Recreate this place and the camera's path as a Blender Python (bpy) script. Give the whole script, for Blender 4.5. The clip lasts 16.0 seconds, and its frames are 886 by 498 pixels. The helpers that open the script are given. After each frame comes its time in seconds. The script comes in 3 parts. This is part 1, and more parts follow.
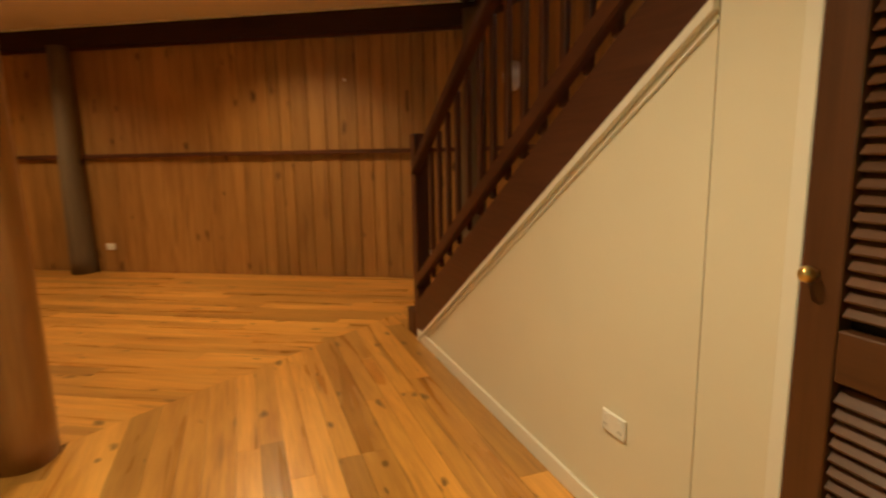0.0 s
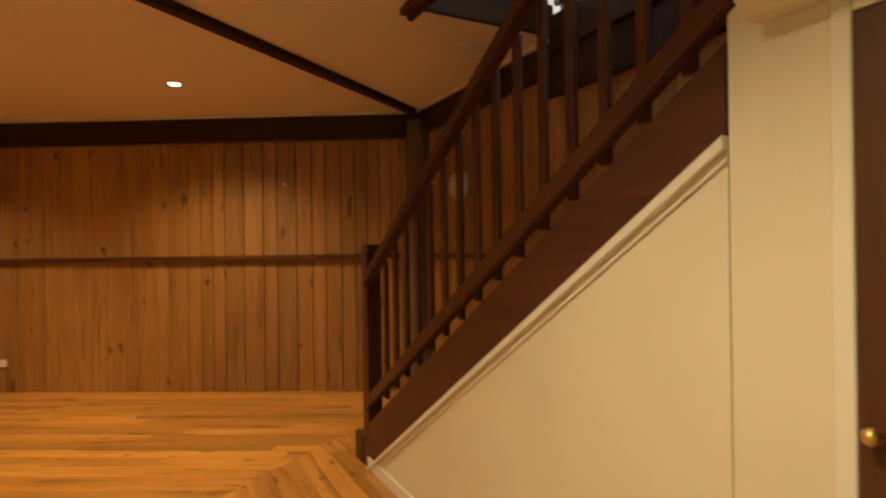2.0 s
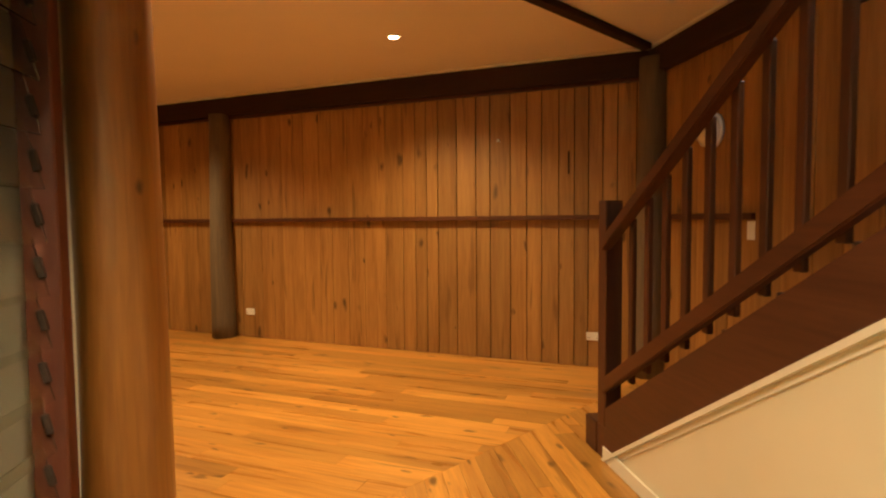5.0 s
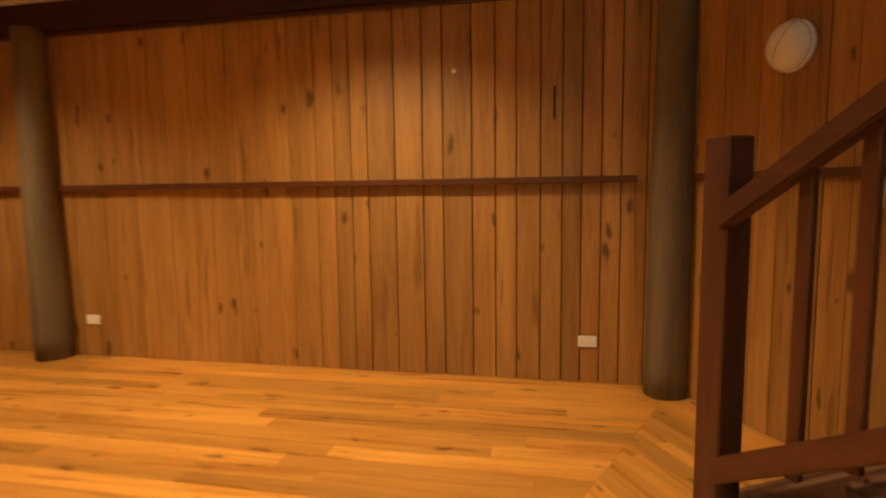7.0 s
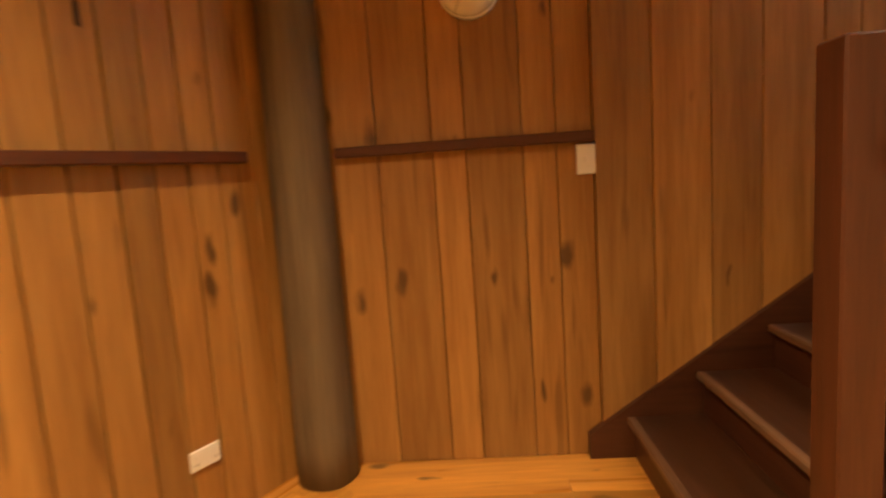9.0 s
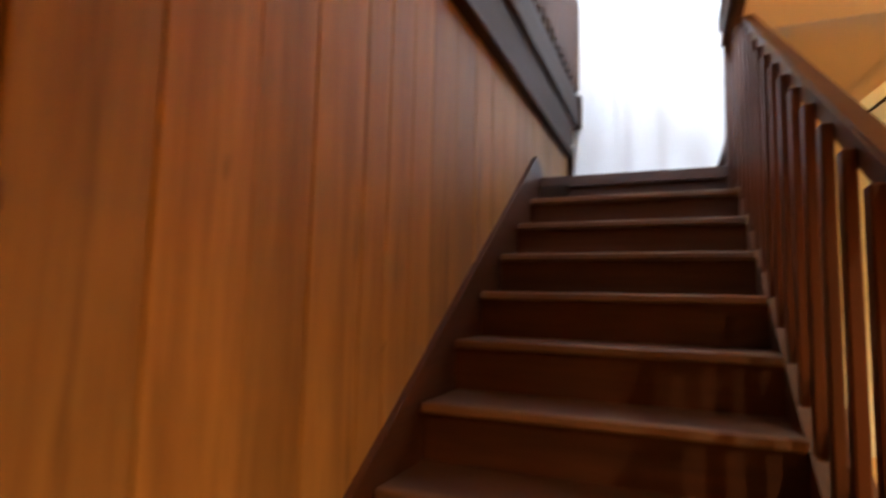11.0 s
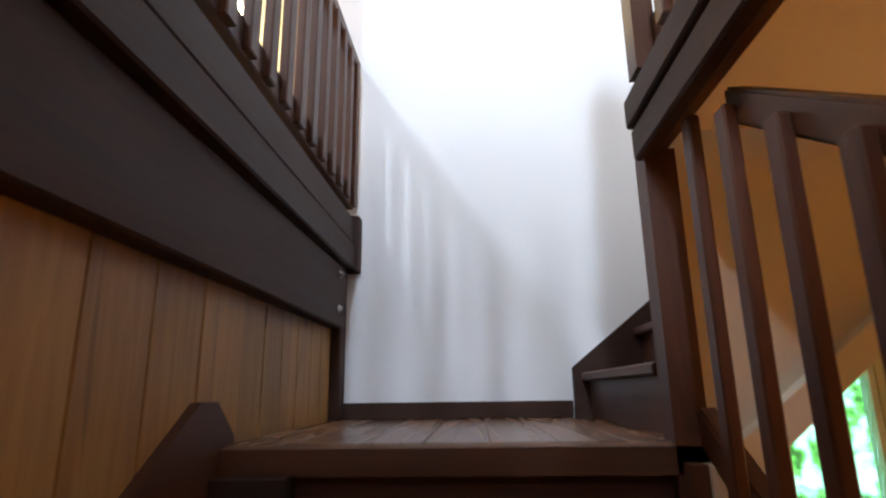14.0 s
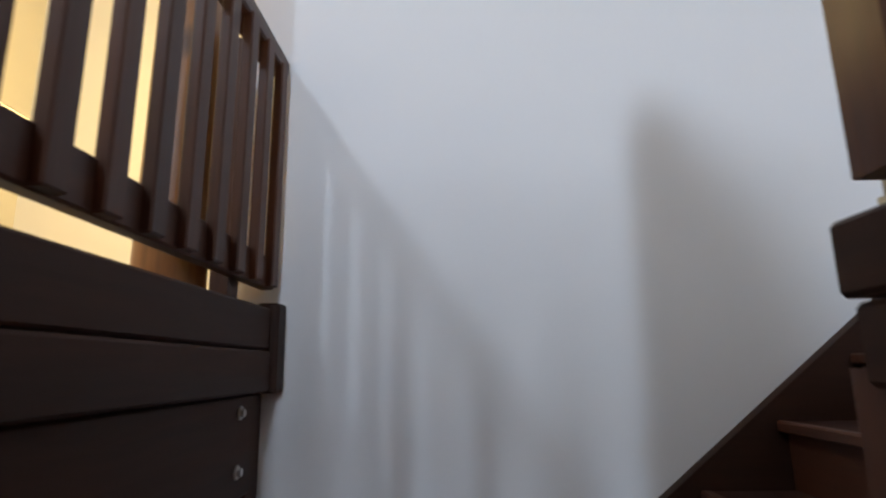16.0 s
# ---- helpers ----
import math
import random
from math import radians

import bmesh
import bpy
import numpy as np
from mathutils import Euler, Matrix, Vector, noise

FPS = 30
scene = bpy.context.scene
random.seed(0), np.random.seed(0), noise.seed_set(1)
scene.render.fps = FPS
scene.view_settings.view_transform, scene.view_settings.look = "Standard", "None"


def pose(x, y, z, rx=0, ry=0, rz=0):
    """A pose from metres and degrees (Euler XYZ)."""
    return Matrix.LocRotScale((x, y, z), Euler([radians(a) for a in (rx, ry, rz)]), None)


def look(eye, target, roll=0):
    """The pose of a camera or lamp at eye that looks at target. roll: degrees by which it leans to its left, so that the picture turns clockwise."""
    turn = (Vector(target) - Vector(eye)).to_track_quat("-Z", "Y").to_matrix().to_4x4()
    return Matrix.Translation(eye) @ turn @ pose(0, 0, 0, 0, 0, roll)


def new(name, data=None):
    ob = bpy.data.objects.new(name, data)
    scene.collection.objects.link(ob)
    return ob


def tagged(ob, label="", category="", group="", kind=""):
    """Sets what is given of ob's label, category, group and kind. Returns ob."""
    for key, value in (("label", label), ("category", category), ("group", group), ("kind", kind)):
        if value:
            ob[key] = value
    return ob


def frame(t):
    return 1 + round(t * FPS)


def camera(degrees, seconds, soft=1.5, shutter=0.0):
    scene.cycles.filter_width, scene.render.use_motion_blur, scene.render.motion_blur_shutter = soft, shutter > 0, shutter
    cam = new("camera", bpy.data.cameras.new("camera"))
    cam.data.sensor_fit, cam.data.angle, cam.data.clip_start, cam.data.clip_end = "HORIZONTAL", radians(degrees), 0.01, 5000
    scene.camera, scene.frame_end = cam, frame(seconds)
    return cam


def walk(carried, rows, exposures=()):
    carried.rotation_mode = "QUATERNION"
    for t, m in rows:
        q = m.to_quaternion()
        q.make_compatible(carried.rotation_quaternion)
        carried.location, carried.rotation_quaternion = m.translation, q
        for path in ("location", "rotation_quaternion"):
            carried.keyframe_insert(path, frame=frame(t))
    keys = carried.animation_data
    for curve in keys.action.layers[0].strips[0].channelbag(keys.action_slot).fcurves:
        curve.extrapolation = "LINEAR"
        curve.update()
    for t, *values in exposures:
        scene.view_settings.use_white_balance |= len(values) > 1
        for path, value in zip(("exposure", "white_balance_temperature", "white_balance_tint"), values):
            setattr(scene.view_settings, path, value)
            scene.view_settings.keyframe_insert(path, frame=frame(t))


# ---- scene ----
cam = camera(77.0, 16.0, soft=2.1, shutter=0.5)
PATH = [
    (0, (1.081, 3.547, 1.245), (0.414, 1.691, 0.912), -1.0),
    (0.5, (1.107, 3.441, 1.226), (0.16, 1.711, 0.893), -1.5),
    (1, (1.119, 3.386, 1.277), (0.055, 1.711, 1.028), -1.0),
    (1.5, (1.155, 3.353, 1.313), (0.07, 1.675, 1.24), -0.3),
    (2, (1.178, 3.308, 1.347), (0.252, 1.536, 1.349), -0.8),
    (2.5, (1.185, 3.281, 1.354), (0.438, 1.425, 1.362), -0.4),
    (3, (1.199, 3.261, 1.362), (0.652, 1.338, 1.359), -0.5),
    (3.5, (1.224, 3.242, 1.373), (0.878, 1.272, 1.352), -0.5),
    (3.7, (1.236, 3.228, 1.364), (0.959, 1.247, 1.342), -0.6),
    (6, (1.268, 2.119, 1.269), (0.937, 0.157, 1.081), -0.8),
    (6.5, (1.222, 1.7, 1.255), (0.767, -0.237, 1.049), -1.0),
    (7, (1.254, 1.281, 1.244), (0.634, -0.609, 1.033), -0.8),
    (7.5, (1.274, 0.852, 1.238), (0.322, -0.894, 1.018), -1.5),
    (8, (1.355, 0.331, 1.214), (-0.019, -1.106, 0.992), -2.0),
    (8.5, (1.335, -0.190, 1.190), (-0.455, -1.045, 0.962), -2.7),
    (9, (1.100, -0.764, 1.168), (-0.882, -0.864, 0.920), -3.9),
    (9.5, (0.66, -0.86, 1.18), (-1.274, -0.453, 0.885), -2.0),
    (10, (0.109, -0.917, 1.196), (-1.437, 0.323, 0.926), -0.8),
    (10.2, (0.071, -0.849, 1.185), (-1.383, 0.505, 0.951), -1.4),
    (10.8, (-0.25, -0.74, 1.18), (-1.22, 0.98, 1.24), 1.0),
    (11.5, (-0.42, -0.30, 1.25), (-0.72, 1.62, 1.70), 0.0),
    (12.5, (-0.478, 0.698, 1.616), (-0.526, 2.600, 2.229), -1.8),
    (13, (-0.495, 0.868, 1.768), (-0.459, 2.774, 2.373), -1.1),
    (13.5, (-0.485, 1.078, 1.910), (-0.549, 2.992, 2.482), -0.6),
    (14, (-0.487, 1.274, 2.045), (-0.599, 3.210, 2.534), -0.8),
    (14.5, (-0.487, 1.430, 2.158), (-0.585, 3.360, 2.668), -0.6),
    (15, (-0.522, 1.612, 2.295), (-0.657, 3.537, 2.82), -0.3),
    (15.5, (-0.506, 1.810, 2.455), (-0.566, 3.742, 2.972), -0.2),
    (16, (-0.484, 2.010, 2.605), (-0.528, 3.965, 3.02), -0.8),
]
EXPOSURES = ((0, 0.4), (2, 0.5), (3.7, 0.9), (6, 1.05), (8, 1.2), (9, 1.6), (10.2, 1.9), (12.4, 1.35), (13.5, 1.0), (14.5, 0.6), (15.5, 0.1), (16, -0.2))
walk(cam, [(t, look(eye, aim, roll)) for t, eye, aim, roll in PATH], EXPOSURES)

# ---- light ----
world = bpy.data.worlds.new("world")
scene.world = world
world.use_nodes = True
sky = world.node_tree.nodes.new("ShaderNodeTexSky")
sky.sky_type, sky.sun_disc = "NISHITA", False
sky.sun_elevation, sky.sun_rotation = radians(40), radians(200)
world.node_tree.links.new(sky.outputs[0], world.node_tree.nodes["Background"].inputs[0])
world.node_tree.nodes["Background"].inputs[1].default_value = 0.1
WARM = (1.0, 0.68, 0.34)
HALL = (1.0, 0.79, 0.46)
DAY = (0.66, 0.80, 1.0)


def lamp(name, m, watts, colour, kind="AREA", size=0.08, size_y=None, spot=None, blend=0.5):
    d = bpy.data.lights.new(name, kind)
    d.energy, d.color = watts, colour
    if kind == "AREA":
        d.size = size
        if size_y:
            d.shape, d.size_y = "RECTANGLE", size_y
    else:
        d.shadow_soft_size = size
        if spot:
            d.spot_size, d.spot_blend = radians(spot), blend
    ob = new(name, d)
    ob.matrix_world = m
    return ob


CEIL = 2.65
DOWNLIGHTS = ((1.01, -1.43, 100), (1.72, 0.09, 48), (3.54, -2.52, 92), (1.30, 2.55, 125))
for dx, dy, watts in DOWNLIGHTS:
    hall = dy > 1
    lamp("downlight_lamp", pose(dx, dy, CEIL - 0.03), watts, HALL if hall else WARM, "SPOT", 0.035, None, 125 if hall else 135, 0.85)
# daylight of the skylight and of the window behind the stairs; the upper room's lamp
lamp("skylight_light", look((-2.62, 0.65, 5.93), (-0.55, 3.65, 3.2)), 42, DAY, "AREA", 0.16, 0.3)
lamp("back_window_light", look((-0.80, -2.90, 4.45), (-0.5, 3.65, 3.1)), 165, DAY, "AREA", 0.42, 0.95)
lamp("upper_room_lamp", pose(-2.0, 4.3, 4.33), 75, (1.0, 0.74, 0.28), "POINT", 0.05)


# ---- materials ----
def nodes(name, rough=0.6, metal=0.0):
    m = bpy.data.materials.new(name)
    m.use_nodes = True
    t = m.node_tree
    b = t.nodes["Principled BSDF"]
    b.inputs["Roughness"].default_value, b.inputs["Metallic"].default_value = rough, metal
    return m, t, b


def ramp(t, fac, stops):
    r = t.nodes.new("ShaderNodeValToRGB")
    while len(r.color_ramp.elements) < len(stops):
        r.color_ramp.elements.new(0.5)
    for e, (p, c) in zip(r.color_ramp.elements, stops):
        e.position, e.color = p, (*c, 1)
    t.links.new(fac, r.inputs[0])
    return r.outputs[0]


def mix(t, fac, a, b, kind="MIX"):
    n = t.nodes.new("ShaderNodeMix")
    n.data_type, n.blend_type = "RGBA", kind
    for key, v in ((0, fac), (6, a), (7, b)):
        if isinstance(v, (int, float)):
            n.inputs[key].default_value = v
        elif isinstance(v, tuple):
            n.inputs[key].default_value = (*v, 1)
        else:
            t.links.new(v, n.inputs[key])
    return n.outputs[2]


def tex(t, kind, vec, scale, detail=4.0, distortion=0.0):
    n = t.nodes.new(kind)
    n.inputs["Scale"].default_value = scale
    if kind == "ShaderNodeTexNoise":
        n.inputs["Detail"].default_value, n.inputs["Distortion"].default_value = detail, distortion
    t.links.new(vec, n.inputs["Vector"])
    return n


def wood(name, light, dark, axis, rough=0.45, knots=True, vary=0.35, bump=0.15, coat=0.0, kscale=7.0, spec=0.5, small=0.05):
    """Timber whose grain runs along the axis of the piece; each piece takes its own tone."""
    m, t, b = nodes(name, rough)
    info = t.nodes.new("ShaderNodeObjectInfo")
    co = t.nodes.new("ShaderNodeTexCoord")
    add = t.nodes.new("ShaderNodeVectorMath")
    add.operation = "MULTIPLY_ADD"
    comb = t.nodes.new("ShaderNodeCombineXYZ")
    for i in range(3):
        t.links.new(info.outputs["Random"], comb.inputs[i])
    t.links.new(comb.outputs[0], add.inputs[0])
    add.inputs[1].default_value = (37, 53, 71)
    t.links.new(co.outputs["Object"], add.inputs[2])
    mp = t.nodes.new("ShaderNodeMapping")
    mp.inputs["Scale"].default_value = [0.07 if i == axis else 1.0 for i in range(3)]
    t.links.new(add.outputs[0], mp.inputs[0])
    grain = tex(t, "ShaderNodeTexNoise", mp.outputs[0], 55, 5, 0.6)
    broad = tex(t, "ShaderNodeTexNoise", mp.outputs[0], 9, 3, 0.8)
    col = ramp(t, grain.outputs[0], ((0.3, dark), (0.68, light)))
    col = mix(t, 0.55, col, ramp(t, broad.outputs[0], ((0.32, dark), (0.62, light))))
    tone = ramp(t, info.outputs["Random"], ((0.0, (1 - vary,) * 3), (0.5, (1.0, 0.98, 0.95)), (1.0, (1 + vary * 0.45, 1 + vary * 0.4, 1 + vary * 0.3))))
    col = mix(t, 1.0, col, tone, "MULTIPLY")
    if knots:
        kp = t.nodes.new("ShaderNodeMapping")
        kp.inputs["Scale"].default_value = [0.42 if i == axis else 1.0 for i in range(3)]
        t.links.new(add.outputs[0], kp.inputs[0])
        wob = tex(t, "ShaderNodeTexNoise", kp.outputs[0], 14, 2)
        off = t.nodes.new("ShaderNodeVectorMath")
        off.operation = "MULTIPLY_ADD"
        off.inputs[1].default_value = (0.06, 0.06, 0.06)
        t.links.new(wob.outputs["Color"], off.inputs[0])
        t.links.new(kp.outputs[0], off.inputs[2])
        vor = tex(t, "ShaderNodeTexVoronoi", off.outputs[0], kscale)
        sep = t.nodes.new("ShaderNodeSeparateColor")
        t.links.new(vor.outputs["Color"], sep.inputs[0])
        size = t.nodes.new("ShaderNodeMapRange")
        size.inputs[3].default_value, size.inputs[4].default_value = small, 1.0
        t.links.new(sep.outputs[0], size.inputs[0])
        div = t.nodes.new("ShaderNodeMath")
        div.operation = "DIVIDE"
        t.links.new(vor.outputs["Distance"], div.inputs[0])
        t.links.new(size.outputs[0], div.inputs[1])
        spot = ramp(t, div.outputs[0], ((0.11, (1, 1, 1)), (0.25, (0, 0, 0))))
        col = mix(t, mix(t, 1.0, spot, (0.85, 0.85, 0.85), "MULTIPLY"), col, tuple(c * 0.26 for c in dark))
        streak = tex(t, "ShaderNodeTexNoise", mp.outputs[0], 17, 2, 0.3)
        col = mix(t, ramp(t, streak.outputs[0], ((0.64, (0, 0, 0)), (0.72, (0.6, 0.6, 0.6)))), col, tuple(c * 0.5 for c in dark))
    t.links.new(col, b.inputs["Base Color"])
    b.inputs["Specular IOR Level"].default_value = spec
    r = t.nodes.new("ShaderNodeMapRange")
    r.inputs[3].default_value, r.inputs[4].default_value = rough - 0.08, rough + 0.12
    t.links.new(broad.outputs[0], r.inputs[0])
    t.links.new(r.outputs[0], b.inputs["Roughness"])
    if coat:
        b.inputs["Coat Weight"].default_value, b.inputs["Coat Roughness"].default_value = coat, 0.3
    bp = t.nodes.new("ShaderNodeBump")
    bp.inputs["Strength"].default_value, bp.inputs["Distance"].default_value = bump, 0.004
    t.links.new(grain.outputs[0], bp.inputs["Height"])
    t.links.new(bp.outputs[0], b.inputs["Normal"])
    return m


def paint(name, colour, rough=0.6, dirt=0.06, bump=0.05):
    m, t, b = nodes(name, rough)
    co = t.nodes.new("ShaderNodeTexCoord")
    fine = tex(t, "ShaderNodeTexNoise", co.outputs["Object"], 90, 3)
    broad = tex(t, "ShaderNodeTexNoise", co.outputs["Object"], 2.2, 5, 0.4)
    dim = tuple(c * (1 - dirt * 2) for c in colour)
    t.links.new(mix(t, broad.outputs[0], dim, colour), b.inputs["Base Color"])
    bp = t.nodes.new("ShaderNodeBump")
    bp.inputs["Strength"].default_value, bp.inputs["Distance"].default_value = bump, 0.003
    t.links.new(fine.outputs[0], bp.inputs["Height"])
    t.links.new(bp.outputs[0], b.inputs["Normal"])
    return m


def glow(name, colour, strength):
    m, t, b = nodes(name)
    b.inputs["Base Color"].default_value = (*colour, 1)
    b.inputs["Emission Color"].default_value, b.inputs["Emission Strength"].default_value = (*colour, 1), strength
    return m


PINE_L, PINE_D = (0.44, 0.232, 0.064), (0.25, 0.114, 0.027)
PINE_Z = wood("pine_upright", PINE_L, PINE_D, 2, 0.5, True, 0.25)
FLOOR_X = wood("floor_timber", (0.74, 0.385, 0.080), (0.42, 0.175, 0.030), 0, 0.28, True, 0.38, 0.08, 0.45, 9.0, small=0.45)
STAIN = [wood("dark_stain_" + "xyz"[i], (0.095, 0.034, 0.016), (0.050, 0.017, 0.009), i, 0.45, False, 0.2, 0.12, spec=0.35) for i in range(3)]
BEAM = [wood("beam_stain_" + "xyz"[i], (0.046, 0.018, 0.010), (0.022, 0.009, 0.005), i, 0.6, False, 0.15, 0.12, spec=0.25) for i in range(3)]
RAILW = [wood("rail_stain_" + "xyz"[i], (0.105, 0.034, 0.014), (0.058, 0.019, 0.009), i, 0.42, False, 0.2, 0.1, spec=0.35) for i in range(3)]
REDW = wood("red_stain", (0.13, 0.035, 0.018), (0.08, 0.02, 0.012), 2, 0.4, False)
DOORW = [wood("door_timber_" + "xyz"[i], (0.10, 0.036, 0.011), (0.055, 0.019, 0.006), i, 0.4, False, 0.2, 0.1) for i in range(3)]
SLATW = wood("slat_timber", (0.115, 0.042, 0.011), (0.066, 0.023, 0.006), 1, 0.42, False, 0.25, 0.1)
TREAD = wood("tread_timber", (0.085, 0.034, 0.017), (0.045, 0.018, 0.010), 0, 0.38, False, 0.2, 0.1)
NOSE = wood("worn_nosing", (0.20, 0.112, 0.066), (0.10, 0.05, 0.028), 0, 0.45, False, 0.2, 0.1)
LANDB = wood("landing_timber", (0.20, 0.098, 0.050), (0.11, 0.05, 0.026), 1, 0.25, False, 0.2, 0.06)
LOG_GREY = wood("weathered_log", (0.17, 0.125, 0.072), (0.09, 0.066, 0.038), 2, 0.75, False, 0.1, 0.5)
LOG_WARM = wood("varnished_log", (0.34, 0.145, 0.034), (0.17, 0.065, 0.015), 2, 0.35, True, 0.1, 0.3, 0.3)
CREAM = paint("cream_paint", (0.76, 0.70, 0.55), 0.6)
TRIMW = paint("white_gloss", (0.80, 0.76, 0.66), 0.35, 0.03, 0.02)
CEILW = paint("ceiling_paint", (0.85, 0.75, 0.68), 0.75, 0.03)
WHITEW = paint("white_wall_paint", (0.80, 0.80, 0.80), 0.65, 0.02)
PLASTIC = paint("white_plastic", (0.80, 0.78, 0.72), 0.35, 0.02, 0.0)
DIFFUSE = paint("opal_glass", (0.78, 0.76, 0.70), 0.25, 0.03, 0.0)
# near-black for joints, slots and clips; also painted shade behind slats and louvre glass
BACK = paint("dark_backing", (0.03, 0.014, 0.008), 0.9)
BRASS, _t, _b = nodes("brass", 0.28, 1.0)
_b.inputs["Base Color"].default_value = (0.72, 0.52, 0.20, 1)
STEEL, _t, _b = nodes("steel", 0.35, 1.0)
_b.inputs["Base Color"].default_value = (0.55, 0.53, 0.5, 1)
GLASS, _t, _b = nodes("dark_glass", 0.06)
_b.inputs["Base Color"].default_value = (0.9, 0.95, 0.92, 1)
_b.inputs["Transmission Weight"].default_value = 1.0
_b.inputs["IOR"].default_value = 1.5
BULB = glow("lamp_glow", (1.0, 0.80, 0.50), 30)
BULB_UP = glow("upper_lamp_glow", (1.0, 0.84, 0.5), 14)


def foliage_backdrop():
    m, t, b = nodes("garden_light")
    co = t.nodes.new("ShaderNodeTexCoord")
    n = tex(t, "ShaderNodeTexNoise", co.outputs["Object"], 5, 5, 0.5)
    c = ramp(t, n.outputs[0], ((0.38, (0.02, 0.10, 0.02)), (0.47, (0.12, 0.55, 0.10)), (0.52, (0.30, 0.95, 0.70)), (0.66, (0.60, 1.0, 0.98))))
    b.inputs["Base Color"].default_value = (0, 0, 0, 1)
    t.links.new(c, b.inputs["Emission Color"])
    b.inputs["Emission Strength"].default_value = 1.8
    return m


GARDEN = foliage_backdrop()


# ---- mesh helpers ----
def box(bm, x0, x1, y0, y1, z0, z1, bevel=0.0):
    v = [bm.verts.new(c) for c in ((x0, y0, z0), (x1, y0, z0), (x1, y1, z0), (x0, y1, z0), (x0, y0, z1), (x1, y0, z1), (x1, y1, z1), (x0, y1, z1))]
    fs = [bm.faces.new([v[i] for i in f]) for f in ((3, 2, 1, 0), (4, 5, 6, 7), (0, 1, 5, 4), (1, 2, 6, 5), (2, 3, 7, 6), (3, 0, 4, 7))]
    if bevel:
        es = list({e for f in fs for e in f.edges})
        bmesh.ops.bevel(bm, geom=es, offset=bevel, segments=1, affect="EDGES")
    return bm


def boxbm(*b, bevel=0.0):
    return box(bmesh.new(), *b, bevel=bevel)


def prism(poly, z0, z1):
    """A flat polygon (anticlockwise) drawn up from z0 to z1."""
    bm = bmesh.new()
    lo = [bm.verts.new((x, y, z0)) for x, y in poly]
    hi = [bm.verts.new((x, y, z1)) for x, y in poly]
    bm.faces.new(lo[::-1])
    bm.faces.new(hi)
    for i in range(len(poly)):
        j = (i + 1) % len(poly)
        bm.faces.new((lo[i], lo[j], hi[j], hi[i]))
    return bm


def side(poly, x0, x1):
    """A polygon in the y-z plane drawn out from x0 to x1."""
    bm = bmesh.new()
    a = [bm.verts.new((x0, y, z)) for y, z in poly]
    b = [bm.verts.new((x1, y, z)) for y, z in poly]
    bm.faces.new(a)
    bm.faces.new(b[::-1])
    for i in range(len(poly)):
        j = (i + 1) % len(poly)
        bm.faces.new((a[j], a[i], b[i], b[j]))
    bmesh.ops.recalc_face_normals(bm, faces=bm.faces)
    return bm


def front(poly, y0, y1):
    """A polygon in the x-z plane drawn out from y0 to y1."""
    bm = side(poly, y0, y1)
    for v in bm.verts:
        v.co = Vector((v.co.y, v.co.x, v.co.z))
    bmesh.ops.recalc_face_normals(bm, faces=bm.faces)
    return bm


def cyl(bm, p, q, r0, r1=None, seg=20):
    p, q = Vector(p), Vector(q)
    turn = (q - p).to_track_quat("Z", "Y").to_matrix().to_4x4()
    bmesh.ops.create_cone(bm, cap_ends=True, segments=seg, radius1=r0, radius2=r0 if r1 is None else r1, depth=(q - p).length,
                          matrix=Matrix.Translation((p + q) / 2) @ turn)
    return bm


def mesh(name, bm, material, smooth=False):
    me = bpy.data.meshes.new(name)
    bm.to_mesh(me)
    bm.free()
    me.materials.append(material)
    if smooth:
        for p in me.polygons:
            p.use_smooth = abs(p.normal.z) < 0.95
    return me


def part(name, bm, material, parent, label="", smooth=False, at=None):
    ob = new(name, mesh(name, bm, material, smooth))
    ob.parent = parent
    if at is not None:
        ob.matrix_basis = at
    return tagged(ob, label) if label else ob


def empty(name, m, label, category, group=""):
    ob = new(name)
    ob.matrix_basis = m
    return tagged(ob, label, category, group)


def setting(name, bm, material, label, category, m=None):
    ob = new(name, mesh(name, bm, material))
    if m is not None:
        ob.matrix_basis = m
    return tagged(ob, label, category, kind="structure")


# ---- plan ----
W = 1.107                                   # stair well: plank wall at x = -W, white wall at x = 0
CORNER = (-W, -1.497)
FAR = pose(*CORNER, 0, 0, 0, -30)           # the long plank wall: its x along the wall, y into the room
RISE, GO, Y0 = 0.175, 0.273, -0.17
LAND, LANDY, ENDY = 11 * RISE, 2.56, 3.65
UP = 2.80
MITRE = 0.74


def mitre_y(x):
    return -1.36 + MITRE * (x + 1.0)


# floors and ceilings
bm = boxbm(-9, 9, -9, 9, -0.3, -0.018)
floor = setting("floor", bm, BACK, "knotty honey-coloured timber board floor", "floor")
bm = bmesh.new()
for b in ((-1.3, 8, -8, 0.57), (-0.05, 8, 0.57, LANDY), (0.98, 8, LANDY, ENDY), (-0.05, 8, ENDY + 0.125, 5.2), (-6, -W - 0.02, 0.57, 5.7)):
    box(bm, b[0], b[1], b[2], b[3], CEIL, UP)
setting("ceiling", bm, CEILW, "smooth painted ceiling under the upper floor", "ceiling")

